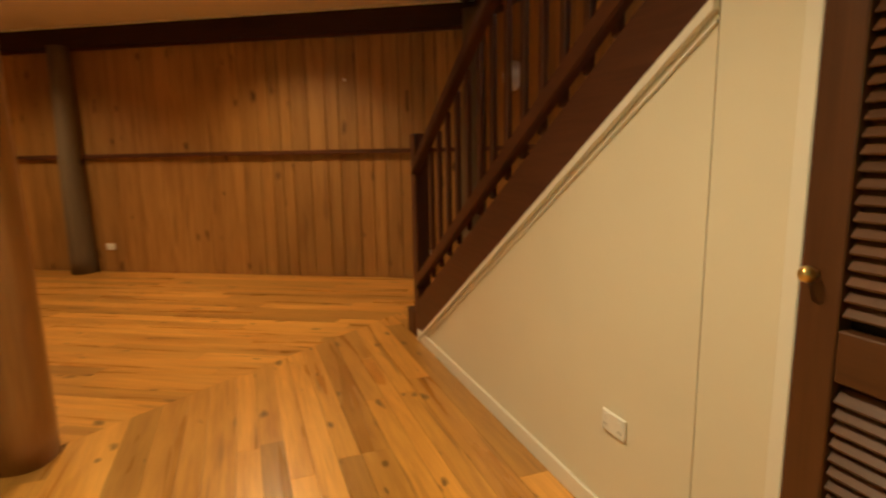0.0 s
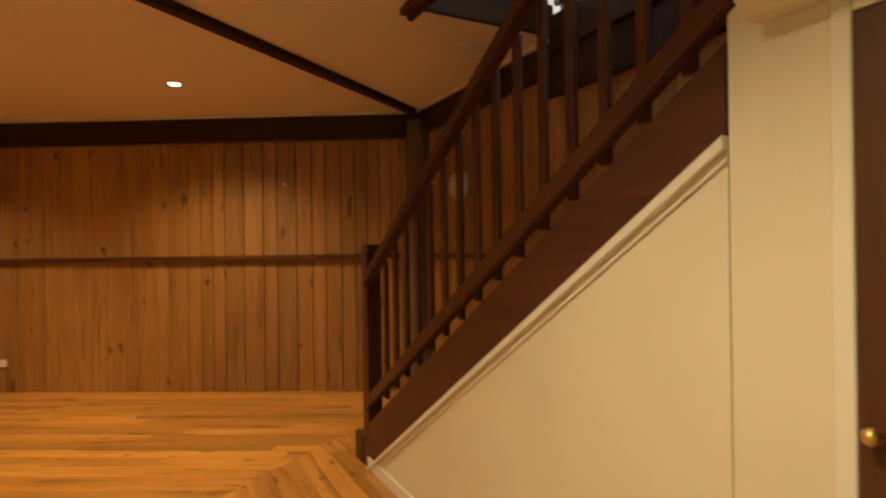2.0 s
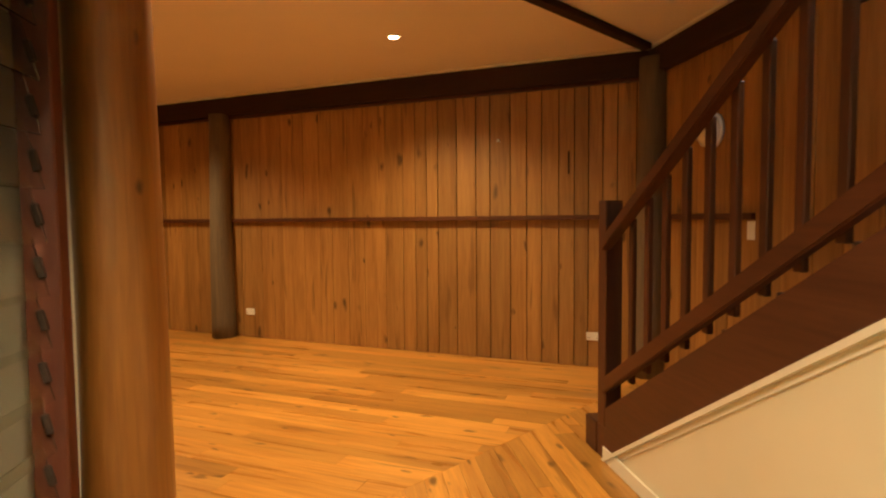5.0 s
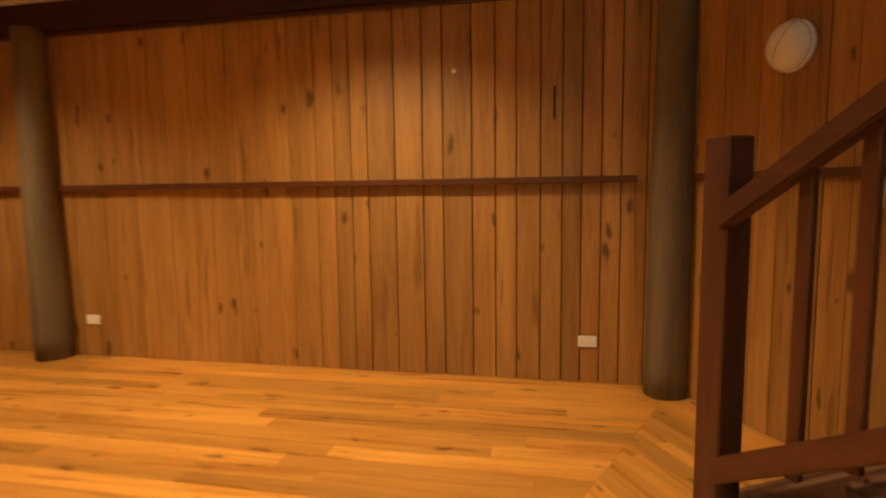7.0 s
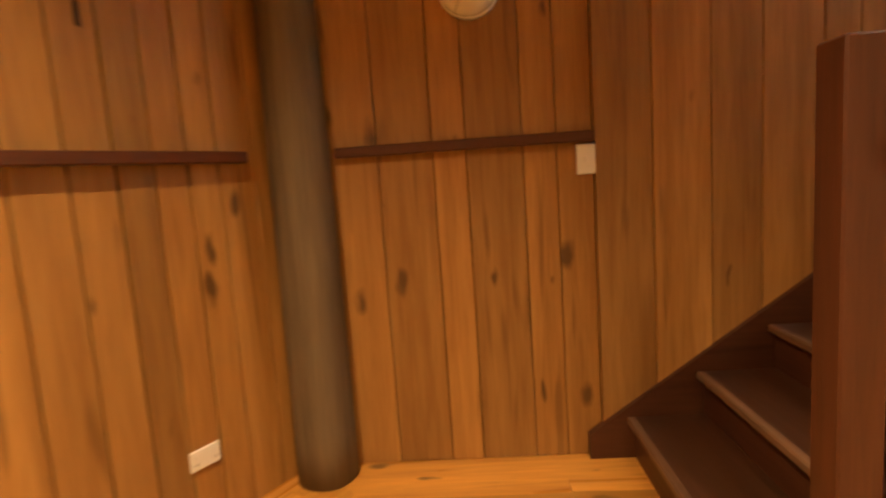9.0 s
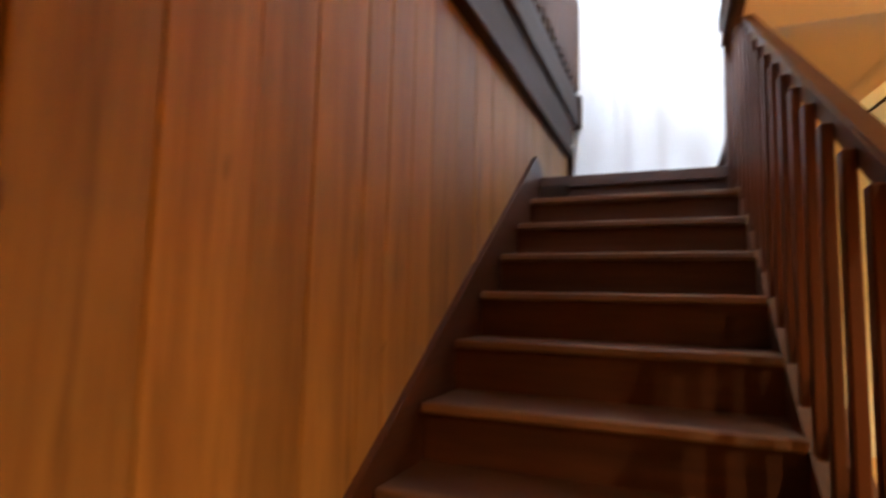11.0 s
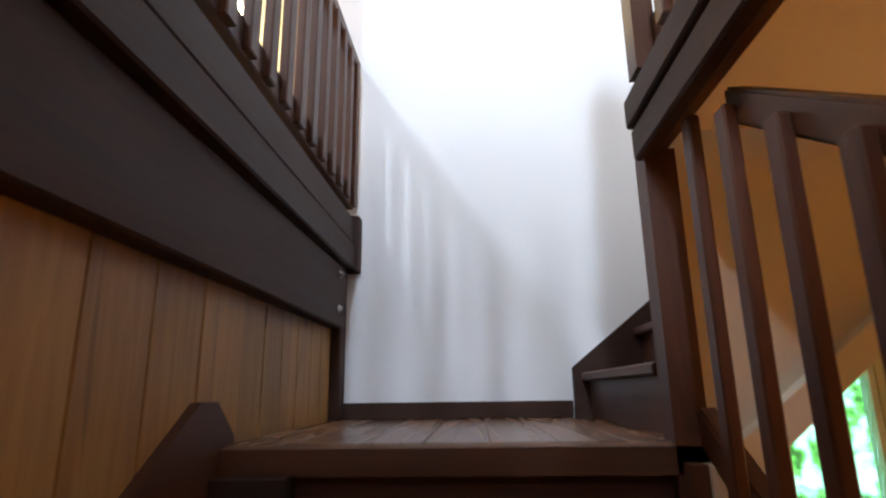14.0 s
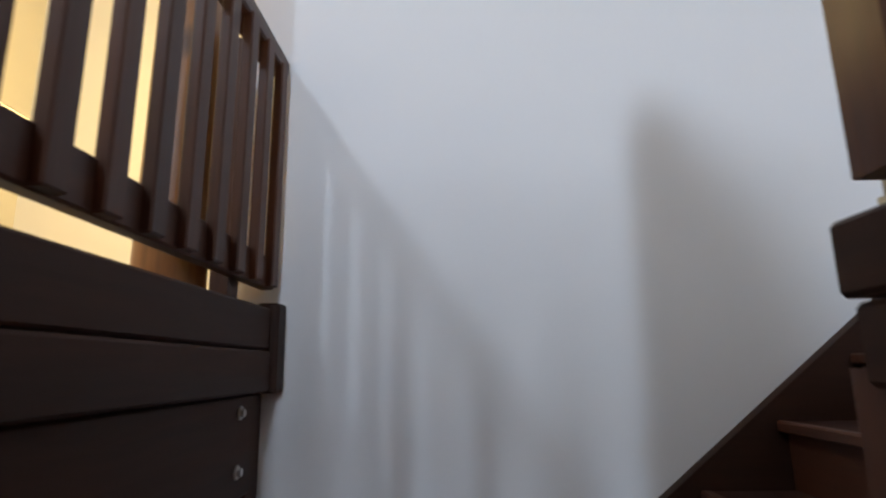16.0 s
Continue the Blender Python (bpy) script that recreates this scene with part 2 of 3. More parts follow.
# walls
wall_back = setting("wall_back", boxbm(-0.3, 6.5, -0.15, -0.022, 0, CEIL), BACK, "long wall clad in knotty upright pine boards", "wall", FAR)
wall_east = setting("wall_east", boxbm(-W - 0.15, -W - 0.022, -1.6, ENDY, 0, 2.6), BACK, "stair wall clad in knotty upright pine boards", "wall")
setting("wall_left", boxbm(0, 5, -0.12, 0, 0, CEIL), CREAM, "plain cream painted wall", "wall", FAR @ pose(6.42, 0, 0, 0, 0, 60))
setting("skirting_left", boxbm(0.02, 5, 0, 0.014, 0, 0.09, bevel=0.003), TRIMW, "white painted skirting board", "skirting", FAR @ pose(6.42, 0, 0, 0, 0, 60))
setting("wall_near", boxbm(1.62, 9, 3.66, 3.78, 0, CEIL), CREAM, "plain cream painted wall", "wall", FAR)
# the white wall under the stairs: below the string, then up to the soffit
wall_stair = setting("wall_stair", side(((0.03, 0), (2.476, 0), (2.476, 1.60), (0.03, 0.0)), -0.1, -0.001), CREAM, "cream painted wall under the stairs", "wall")
bm = boxbm(-0.03, 0, 2.48, 2.70, 0, LAND - 0.036)
box(bm, -0.1, 0, 2.70, 3.47, 1.81, LAND - 0.065)
box(bm, -0.1, 0, 3.47, ENDY, 0, LAND - 0.07)
box(bm, -0.1, 0, ENDY + 0.125, 5.0, 0, CEIL)
setting("wall_cupboard", bm, CREAM, "cream painted wall round the cupboard door", "wall")
# the cupboard's inner shade is put into this sheet's dark colour
setting("cupboard_back", boxbm(-W, -0.9, 2.5, ENDY, 0, LAND - 0.06), BACK, "unseen cupboard back, coloured dark to stand for shade", "wall")
setting("skirting_hall", boxbm(0.0, 0.014, 0.03, 2.66, 0, 0.075, bevel=0.003), TRIMW, "white painted skirting board", "skirting")
# sloping white cover strips along the foot of the string
sl = 0.652
for k, (off, wd, th) in enumerate(((0.0, 0.034, 0.020), (-0.052, 0.010, 0.008))):
    bm = side(((0.02 - off / sl, 0.0), (0.02 - off / sl + wd, 0.0), (2.476, 1.60 + off - wd * 0.9), (2.476, 1.60 + off)), 0.0, th)
    setting("trim_stair", bm, TRIMW, "white painted sloping cover strip", "trim")

# hall end: wall with a garden window, outer hall wall with louvred glazing
bm = boxbm(-0.1, 1.36, 5.0, 5.12, 0, CEIL)
# past x = 2.24 it is added to keep garden glow off the louvres
box(bm, 2.0, 3.4, 5.0, 5.12, 0, CEIL)
box(bm, 1.36, 2.0, 5.0, 5.12, 0, 1.0)
box(bm, 1.36, 2.0, 5.0, 5.12, 2.42, CEIL)
setting("wall_hall_end", bm, CREAM, "cream painted end wall of the hall", "wall")
bm = boxbm(2.12, 2.24, 1.72, 5.0, 0, CEIL)
box(bm, 2.12, 2.24, 1.0, 1.72, 2.2, CEIL)
setting("wall_hall_side", bm, CREAM, "cream painted side wall of the hall", "wall")
setting("backdrop", boxbm(0.2, 3.4, 6.4, 6.42, 0, 3.4), GARDEN, "bright green garden beyond the window", "backdrop")

# ---- upper storey ----
setting("wall_end", front(((-1.14, LAND - 0.3), (0.0, LAND - 0.3), (0.0, LAND - 0.08), (0.975, LAND + 0.69), (0.975, CEIL - 0.01), (3.2, CEIL - 0.01), (3.2, 6.0), (-1.14, 6.0)), ENDY, ENDY + 0.12), WHITEW, "tall white painted wall above the landing", "wall")
bm = boxbm(-3.6, -3.48, -3, 5.6, UP, 6.0)
box(bm, -3.6, -1.0, 5.6, 5.7, UP, 6.0)
box(bm, -1.14, -1.02, ENDY + 0.12, 5.6, UP, 6.0)
setting("wall_upper_side", bm, CREAM, "cream wall of the upper room", "wall")
bm = boxbm(-3.6, 3.2, -3.12, -3.0, UP, 4.0)
box(bm, -3.6, 3.2, -3.12, -3.0, 5.1, 6.0)
box(bm, -3.6, -1.0, -3.12, -3.0, 4.0, 5.1)
box(bm, -0.25, 3.2, -3.12, -3.0, 4.0, 5.1)
setting("wall_upper_back", bm, WHITEW, "white upper wall with a high window", "wall")
setting("wall_upper_right", boxbm(3.1, 3.2, -3, ENDY, UP, 6.0), WHITEW, "white upper wall", "wall")
bm = boxbm(-3.6, 3.2, -3.12, 0.3, 6.0, 6.1)
box(bm, -3.6, 3.2, 0.95, 5.7, 6.0, 6.1)
box(bm, -3.6, -2.95, 0.3, 0.95, 6.0, 6.1)
box(bm, -2.3, 3.2, 0.3, 0.95, 6.0, 6.1)
setting("ceiling_upper", bm, CEILW, "pale upper ceiling", "ceiling")

# ---- beams ----
def beam(name, b, mats, axis, label, m=None, bevel=0.006):
    return setting(name, boxbm(*b, bevel=bevel), mats[axis], label, "beam", m)


beam("beam_back", (0.02, 6.45, -0.02, 0.075, 2.435, 2.63), BEAM, 0, "deep dark-stained beam above the boards", FAR)
beam("picture_rail_back", (0.02, 6.45, -0.02, 0.03, 2.405, 2.433), RAILW, 0, "narrow brown moulding under the beam", FAR, 0.004)
setting("cornice_back", boxbm(0.02, 6.45, 0.0, 0.10, 2.632, CEIL, bevel=0.004), TRIMW, "thin white cornice strip", "trim", FAR)
beam("beam_east", (-W - 0.02, -W + 0.075, -1.48, 0.57, 2.435, 2.63), BEAM, 1, "deep dark-stained beam above the boards")
setting("cornice_east", boxbm(-W, -W + 0.10, -1.48, 0.565, 2.632, CEIL, bevel=0.004), TRIMW, "thin white cornice strip", "trim")
ang = math.degrees(math.atan(MITRE))
beam("ceiling_beam", (0.1, 3.9, -0.04, 0.04, CEIL - 0.05, CEIL), BEAM, 0, "slim dark beam crossing the ceiling", pose(-1.05, -1.43, 0, 0, 0, ang - 0.8))
beam("well_beam_lower", (-W - 0.02, -1.03, 0.575, 3.54, 2.292, 2.542), BEAM, 1, "deep dark beam bolted above the plank wall")
beam("well_fascia", (-W - 0.02, -1.0, 0.575, 3.57, 2.546, 2.655), BEAM, 1, "dark fascia board of the upper floor edge")
beam("well_fascia_top", (-W - 0.02, -1.006, 0.575, 3.57, 2.659, 2.774), BEAM, 1, "dark fascia board of the upper floor edge")
beam("well_end_block", (-1.05, -0.985, 3.575, 3.645, 2.54, 2.79), BEAM, 2, "dark upright block ending the fascia")
beam("well_end_post", (-1.10, -1.045, 3.548, 3.645, LAND, 2.54), BEAM, 2, "dark post strip beside the white wall")
beam("well_front_fascia", (-W + 0.08, -0.06, 0.572, 0.60, CEIL - 0.004, 2.84), BEAM, 0, "dark fascia across the stair opening")
beam("right_fascia", (-0.09, -0.05, 0.57, 2.575, 2.58, 2.662), BEAM, 1, "dark fascia board of the upper floor edge")
beam("right_fascia_top", (-0.10, -0.05, 0.57, 2.58, 2.666, 2.745), BEAM, 1, "dark fascia board of the upper floor edge")
beam("right_soffit_strip", (-0.05, -0.01, 0.57, 2.575, 2.60, 2.645), RAILW, 1, "brown strip under the floor edge")
for y, z in ((3.44, 2.50), (3.44, 2.36)):
    bolt = empty("bolt", pose(-1.029, y, z), "dull steel coach bolt in the dark beam", "bolt", "beam bolts")
    part("washer", cyl(bmesh.new(), (0, 0, 0), (0.004, 0, 0), 0.017, seg=14), STEEL, bolt)
    part("bolt_head", cyl(bmesh.new(), (0.004, 0, 0), (0.014, 0, 0), 0.010, seg=6), STEEL, bolt)

# ---- log posts ----
def log_post(m, r0, r1, h, material, label, seed):
    rnd = random.Random(seed)
    bm = bmesh.new()
    n, rows = 24, 14
    ph = [rnd.uniform(0, 6.28) for _ in range(4)]
    rings = []
    for k in range(rows + 1):
        z = h * k / rows
        r = r0 + (r1 - r0) * k / rows
        ring = []
        for i in range(n):
            a = 2 * math.pi * i / n
            q = r * (1 + 0.025 * math.sin(3 * a + ph[0] + z * 0.8) + 0.018 * math.sin(5 * a + ph[1] - z * 1.7) + 0.015 * math.sin(2.5 * z + ph[2]))
            ring.append(bm.verts.new((q * math.cos(a) + 0.008 * math.sin(1.3 * z + ph[3]), q * math.sin(a), z)))
        rings.append(ring)
    for a, b in zip(rings, rings[1:]):
        for i in range(n):
            bm.faces.new((a[i], a[(i + 1) % n], b[(i + 1) % n], b[i]))
    bm.faces.new(rings[0][::-1])
    bm.faces.new(rings[-1])
    ob = new("log_post", mesh("log_post", bm, material, True))
    ob.matrix_basis = m
    return tagged(ob, label, "post")


log_post(pose(-1.03, -1.40, 0), 0.125, 0.105, 2.55, LOG_GREY, "grey weathered round pole in the wall corner", 1)
log_post(FAR @ pose(4.47, 0.08, 0), 0.13, 0.105, 2.45, LOG_GREY, "grey weathered round pole against the boards", 2)
log_post(pose(2.045, 0.88, 0), 0.140, 0.118, CEIL, LOG_WARM, "varnished knotty round pole at the hall opening", 3)
log_post(pose(-1.235, 3.42, UP), 0.09, 0.085, 3.2, LOG_WARM, "varnished round pole on the upper floor", 4)

# ---- staircase ----
stair = empty("staircase", pose(-0.5, 0, 0), "dark-stained timber staircase with closed risers", "staircase")
O = Matrix.Translation((0.5, 0, 0))
XL, XR = -1.062, -0.045
for i in range(1, 12):
    y, z = Y0 + (i - 1) * GO, i * RISE
    XR = -0.045 if i < 11 else -0.008
    part("riser", boxbm(XL, XR, y + 0.02, y + 0.04, z - RISE, z - 0.032), STAIN[0], stair, at=O)
    back = y + GO + 0.03 if i < 11 else y + 0.3
    tr = part("tread", boxbm(XL, XR, y - 0.004, back, z - 0.032, z, bevel=0.007), TREAD, stair, at=O)
    part("nosing", boxbm(XL + 0.004, XR - 0.004, y - 0.012, y + 0.022, z - 0.03, z + 0.0025, bevel=0.006), NOSE, tr, "worn paler nosing")


def line(y, c, s=0.641):
    return c + s * y


# outer string in the white wall's plane, wall string, starting block
part("outer_string", side(((0.043, 0.009), (2.476, 1.60), (2.476, line(2.476, 0.255, 0.630)), (0.043, line(0.043, 0.255, 0.630))), -0.044, 0.006), STAIN[1], stair, at=O)
part("wall_string", side(((-0.33, 0.0), (0.1, 0.0), (2.45, 1.5), (2.62, LAND), (2.62, LAND + 0.02), (2.52, LAND + 0.10), (2.44, LAND + 0.10), (-0.25, 0.16), (-0.33, 0.10)), -1.10, XL), STAIN[1], stair, at=O)
part("landing_trimmer", boxbm(-0.064, -0.031, 2.49, 2.60, LAND - 0.45, LAND - 0.034), STAIN[2], stair, at=O)
part("starting_block", boxbm(-0.075, 0.012, -0.20, -0.054, 0, RISE, bevel=0.006), STAIN[1], stair, at=O)
# landing
bm = boxbm(-1.08, -0.005, LANDY - 0.02, ENDY - 0.002, LAND - 0.06, LAND - 0.002)
part("landing_floor", bm, TREAD, stair, at=O)
for k in range(7):
    a = -1.075 + k * 0.153
    part("landing_board", boxbm(a + 0.0015, a + 0.1515, LANDY + 0.03, ENDY - 0.02, LAND - 0.002, LAND + 0.004, bevel=0.001), LANDB, stair, at=O)
part("landing_skirting", boxbm(-1.06, -0.105, ENDY - 0.022, ENDY - 0.002, LAND + 0.004, LAND + 0.07, bevel=0.003), BEAM[0], stair, at=O)

# ---- balustrade of the lower flight ----
bal = empty("stair_balustrade", pose(-0.05, 0, 0), "brown-stained stair balustrade with flat timber balusters", "balustrade")
O = Matrix.Translation((0.05, 0, 0))
part("newel_post", boxbm(-0.088, 0.006, -0.052, 0.042, RISE, 1.385, bevel=0.005), STAIN[2], bal, at=O)
part("newel_foot", boxbm(-0.087, 0.005, -0.051, 0.041, 0, RISE), STAIN[2], bal, at=O)
part("landing_post", boxbm(-0.075, -0.002, 2.54, 2.615, LAND - 0.25, 2.598), STAIN[2], bal, at=O)


def sloping(y0, y1, c, depth, x0, x1, s=0.618):
    bm = side(((y0, line(y0, c - depth, s)), (y1, line(y1, c - depth, s)), (y1, line(y1, c, s)), (y0, line(y0, c, s))), x0, x1)
    bmesh.ops.bevel(bm, geom=list(bm.edges), offset=0.006, segments=2, affect="EDGES")
    return bm


part("handrail", sloping(0.03, 2.22, 1.172, 0.072, -0.026, 0.030, 0.632), RAILW[1], bal, at=O)
part("bottom_rail", sloping(0.03, 2.545, 0.425, 0.085, -0.022, 0.022, 0.62), RAILW[1], bal, at=O)
for k in range(15):
    y = 0.25 + k * 0.15
    foot = line(y, 0.322, 0.62)
    z1 = min(line(y, 1.132, 0.632), 2.579)
    part("baluster", boxbm(-0.050, -0.025, y - 0.020, y + 0.020, foot, z1, bevel=0.004), RAILW[2], bal, at=O)


# ---- second flight, rising along the end wall ----
flight = empty("upper_flight", pose(0.4, 3.1, LAND), "dark-stained upper stair flight along the white wall", "staircase")
O = Matrix.Translation((-0.4, -3.1, -LAND))
G2 = 0.222
for i in range(1, 6):
    x, z = -0.06 + (i - 1) * G2, LAND + i * RISE
    part("riser", boxbm(x + 0.02, x + 0.04, LANDY + 0.09, ENDY - 0.045, z - RISE, z - 0.03), STAIN[1], flight, at=O)
    tr = part("tread", boxbm(x - 0.004, x + G2 + 0.03, LANDY + 0.09, ENDY - 0.045, z - 0.03, z, bevel=0.006), BEAM[1], flight, at=O)
    part("nosing", boxbm(x - 0.012, x + 0.02, LANDY + 0.095, ENDY - 0.05, z - 0.028, z + 0.0025, bevel=0.005), STAIN[1], tr)
part("wall_string", front(((-0.10, LAND + 0.004), (0.16, LAND + 0.004), (1.1, LAND + 0.74), (1.1, LAND + 1.16), (-0.10, LAND + 0.20)), ENDY - 0.042, ENDY - 0.002), BEAM[0], flight, at=O)
part("side_panel", front(((0.008, LAND - 0.095), (0.07, LAND - 0.095), (0.97, LAND + 0.69), (0.97, UP - 0.01), (0.008, UP - 0.01)), LANDY + 0.045, LANDY + 0.085), CREAM, flight, "cream painted side panel", at=O)
part("soffit", front(((0.004, LAND - 0.10), (0.06, LAND - 0.10), (0.975, LAND + 0.67), (0.975, LAND + 0.72), (0.004, LAND - 0.05)), LANDY + 0.003, ENDY - 0.004), CREAM, flight, "cream painted sloping soffit", at=O)


# ---- upper balustrades ----
def upper_rail(name, x, y0, y1, step, label, out):
    root = empty(name, pose(x, y0, UP), label, "balustrade", "upper balustrades")
    M = Matrix.Translation((-x, -y0, -UP))
    part("top_rail", boxbm(x - 0.035, x + 0.035, y0, y1, 3.525, 3.58, bevel=0.006), STAIN[1], root, at=M)
    part("bottom_rail", boxbm(x - 0.02, x + 0.02, y0, y1, 2.835, 2.925, bevel=0.005), STAIN[1], root, at=M)
    n = int((y1 - y0) / step)
    for k in range(n):
        y = y1 - 0.05 - k * step
        part("baluster", boxbm(min(x + out * 0.012, x + out * 0.040), max(x + out * 0.012, x + out * 0.040), y - 0.026, y + 0.026, 2.838, 3.54, bevel=0.004), STAIN[2], root, at=M)
    for y in (y0 + 0.05, y1 - 0.2 if out > 0 else y1 - 0.05):
        part("rail_post", boxbm(x - 0.07, x - 0.022 if out > 0 else x - 0.023, y - 0.035, y + 0.035, 2.78, 3.52), STAIN[2], root, at=M)
    return root


upper_rail("upper_balustrade", -1.045, 0.60, 3.64, 0.128, "dark timber balustrade on the upper floor edge", 1)
upper_rail("upper_balustrade", -0.02, 0.60, 2.56, 0.128, "dark timber balustrade beside the stair opening", -1)

across = empty("upper_balustrade", pose(-0.53, 0.55, UP), "dark timber balustrade across the stair opening", "balustrade", "upper balustrades")
M = Matrix.Translation((0.53, -0.55, -UP))
part("top_rail", boxbm(-1.01, -0.056, 0.515, 0.585, 3.525, 3.58, bevel=0.006), STAIN[0], across, at=M)
part("bottom_rail", boxbm(-1.01, -0.056, 0.53, 0.57, 2.845, 2.925, bevel=0.005), STAIN[0], across, at=M)
for k in range(7):
    x = -0.93 + k * 0.133
    part("baluster", boxbm(x - 0.026, x + 0.026, 0.536, 0.564, 2.925, 3.525, bevel=0.004), STAIN[2], across, at=M)

# ---- shelf rails on the boards ----
def rail_ledge(b, m, label):
    ob = new("wall_rail", mesh("wall_rail", boxbm(*b, bevel=0.004), RAILW[0] if b[1] - b[0] > 0.5 else RAILW[1]))
    if m is not None:
        ob.matrix_basis = m
    return tagged(ob, label, "wall rail", "wall rails", "structure")


rail_ledge((0.20, 4.35, 0.0, 0.06, 1.275, 1.315), FAR, "narrow dark timber ledge along the boards")
rail_ledge((4.59, 6.42, 0.0, 0.06, 1.275, 1.315), FAR, "narrow dark timber ledge along the boards")
rail_ledge((-W, -W + 0.045, -1.27, -0.272, 1.275, 1.315), None, "narrow dark timber ledge beside the stairs")

# ---- small fittings ----
def socket(m, label):
    root = empty("power_socket", m, label, "power socket", "power sockets")
    part("plate", boxbm(-0.058, 0.058, 0, 0.011, -0.036, 0.036, bevel=0.004), PLASTIC, root)
    for x in (-0.036, 0.036):
        part("rocker", boxbm(x - 0.007, x + 0.007, 0.011, 0.0145, 0.006, 0.024, bevel=0.0015), PLASTIC, root)
        bm = boxbm(x - 0.007, x - 0.005, 0.0112, 0.0118, -0.018, -0.008)
        box(bm, x + 0.005, x + 0.007, 0.0112, 0.0118, -0.018, -0.008)
        part("pin_slots", bm, BACK, root)
    return root


socket(FAR @ pose(4.17, 0.002, 0.287), "white double power socket low on the boards")
socket(FAR @ pose(0.475, 0.002, 0.27), "white double power socket low on the boards")
socket(FAR @ pose(6.42, 0, 0, 0, 0, 60) @ pose(0.42, 0.001, 0.30), "cream double power socket on the far painted wall")
socket(pose(0.001, 2.155, 0.38, 0, 0, -90), "cream double power socket on the painted wall")

sw = empty("light_switch", pose(-W + 0.012, -0.302, 1.208, 0, 0, -90), "white plastic light switch beside the ledge", "light switch")
part("plate", boxbm(-0.037, 0.037, 0, 0.011, -0.058, 0.058, bevel=0.004), PLASTIC, sw)
part("rocker", boxbm(-0.008, 0.008, 0.011, 0.016, -0.012, 0.012, bevel=0.002), PLASTIC, sw)

hook = empty("wall_hook", FAR @ pose(1.32, 0.001, 1.995), "small pale hook on the pine boards", "hook")
part("hook_plate", boxbm(-0.012, 0.012, 0, 0.004, -0.012, 0.010, bevel=0.0015), PLASTIC, hook)
part("peg", cyl(bmesh.new(), (0, 0.004, -0.002), (0.0, 0.024, 0.006), 0.006, 0.005, 10), PLASTIC, hook)

bulk = empty("bulkhead_light", pose(-W + 0.002, -0.714, 1.875, 0, 90, 0), "round opal wall light, unlit, on the boards", "wall light")
part("base", cyl(bmesh.new(), (0, 0, 0), (0, 0, 0.03), 0.118, 0.116, 32), PLASTIC, bulk, "", True)
bm = bmesh.new()
bmesh.ops.create_uvsphere(bm, u_segments=32, v_segments=16, radius=0.112)
for v in bm.verts:
    v.co.z = max(v.co.z, -0.005) * 0.62 + 0.03
part("diffuser", bm, DIFFUSE, bulk, "opal glass dome", True)
bm = bmesh.new()
for k in range(12):
    a, b = math.pi * k / 12, math.pi * (k + 1) / 12
    pa, pb = [(0, 0.1145 * math.cos(q), 0.03 + 0.0725 * math.sin(q)) for q in (a, b)]
    cyl(bm, pa, pb, 0.003, seg=6)
part("band", bm, STEEL, bulk, "thin dark band", at=pose(0, 0, 0, 0, 0, 60))

smoke = empty("smoke_alarm", pose(-0.62, 0.25, CEIL), "round white smoke alarm under the ceiling", "smoke alarm")
part("base", cyl(bmesh.new(), (0, 0, -0.012), (0, 0, 0), 0.062, seg=28), PLASTIC, smoke, "", True)
part("cover", cyl(bmesh.new(), (0, 0, -0.042), (0, 0, -0.012), 0.042, 0.056, 28), PLASTIC, smoke, "", True)

for dx, dy, watts in DOWNLIGHTS:
    root = empty("downlight", pose(dx, dy, CEIL), "small recessed ceiling downlight, switched on", "downlight", "ceiling downlights")
    bm = bmesh.new()
    n = 28
    prof = ((0.056, 0.0), (0.054, -0.006), (0.040, -0.007), (0.036, -0.002))
    rings = [[bm.verts.new((r * math.cos(2 * math.pi * i / n), r * math.sin(2 * math.pi * i / n), z)) for i in range(n)] for r, z in prof]
    for a, b in zip(rings, rings[1:]):
        for i in range(n):
            bm.faces.new((a[i], a[(i + 1) % n], b[(i + 1) % n], b[i]))
    part("ring", bm, TRIMW, root)
    part("bulb", cyl(bmesh.new(), (0, 0, -0.004), (0, 0, -0.001), 0.036, seg=24), BULB, root, "glowing bulb")
root = empty("ceiling_lamp", pose(-2.0, 4.3, 5.6), "round glowing lamp hanging in the upper room", "ceiling lamp")
part("stem", cyl(bmesh.new(), (0, 0, -1.1), (0, 0, 0.4), 0.008, seg=8), STEEL, root)
bm = bmesh.new()
bmesh.ops.create_uvsphere(bm, u_segments=20, v_segments=12, radius=0.07, matrix=Matrix.Translation((0, 0, -1.15)))
part("globe", bm, BULB_UP, root, "glowing opal globe", True)

# ---- louvred cupboard door ----
door = empty("louvre_door", pose(0.0, 2.73, 0.0), "brown timber cupboard door with sloping louvre slats, closed", "door")
M = Matrix.Translation((0, -2.73, 0))
D0, D1, DT = 2.742, 3.44, 1.78
part("stile", boxbm(-0.03, 0.012, D0, D0 + 0.085, 0.01, DT, bevel=0.003), DOORW[2], door, at=M)
part("stile", boxbm(-0.03, 0.012, D1 - 0.085, D1, 0.01, DT, bevel=0.003), DOORW[2], door, at=M)
for z0, z1 in ((0.01, 0.16), (0.79, 0.895), (DT - 0.10, DT)):
    part("rail", boxbm(-0.027, 0.010, D0 + 0.086, D1 - 0.086, z0, z1, bevel=0.003), DOORW[1], door, at=M)
# dark sheet standing in for the shade between the slats
part("slat_shade", boxbm(-0.06, -0.05, D0, D1, 0.01, DT), BACK, door, at=M)
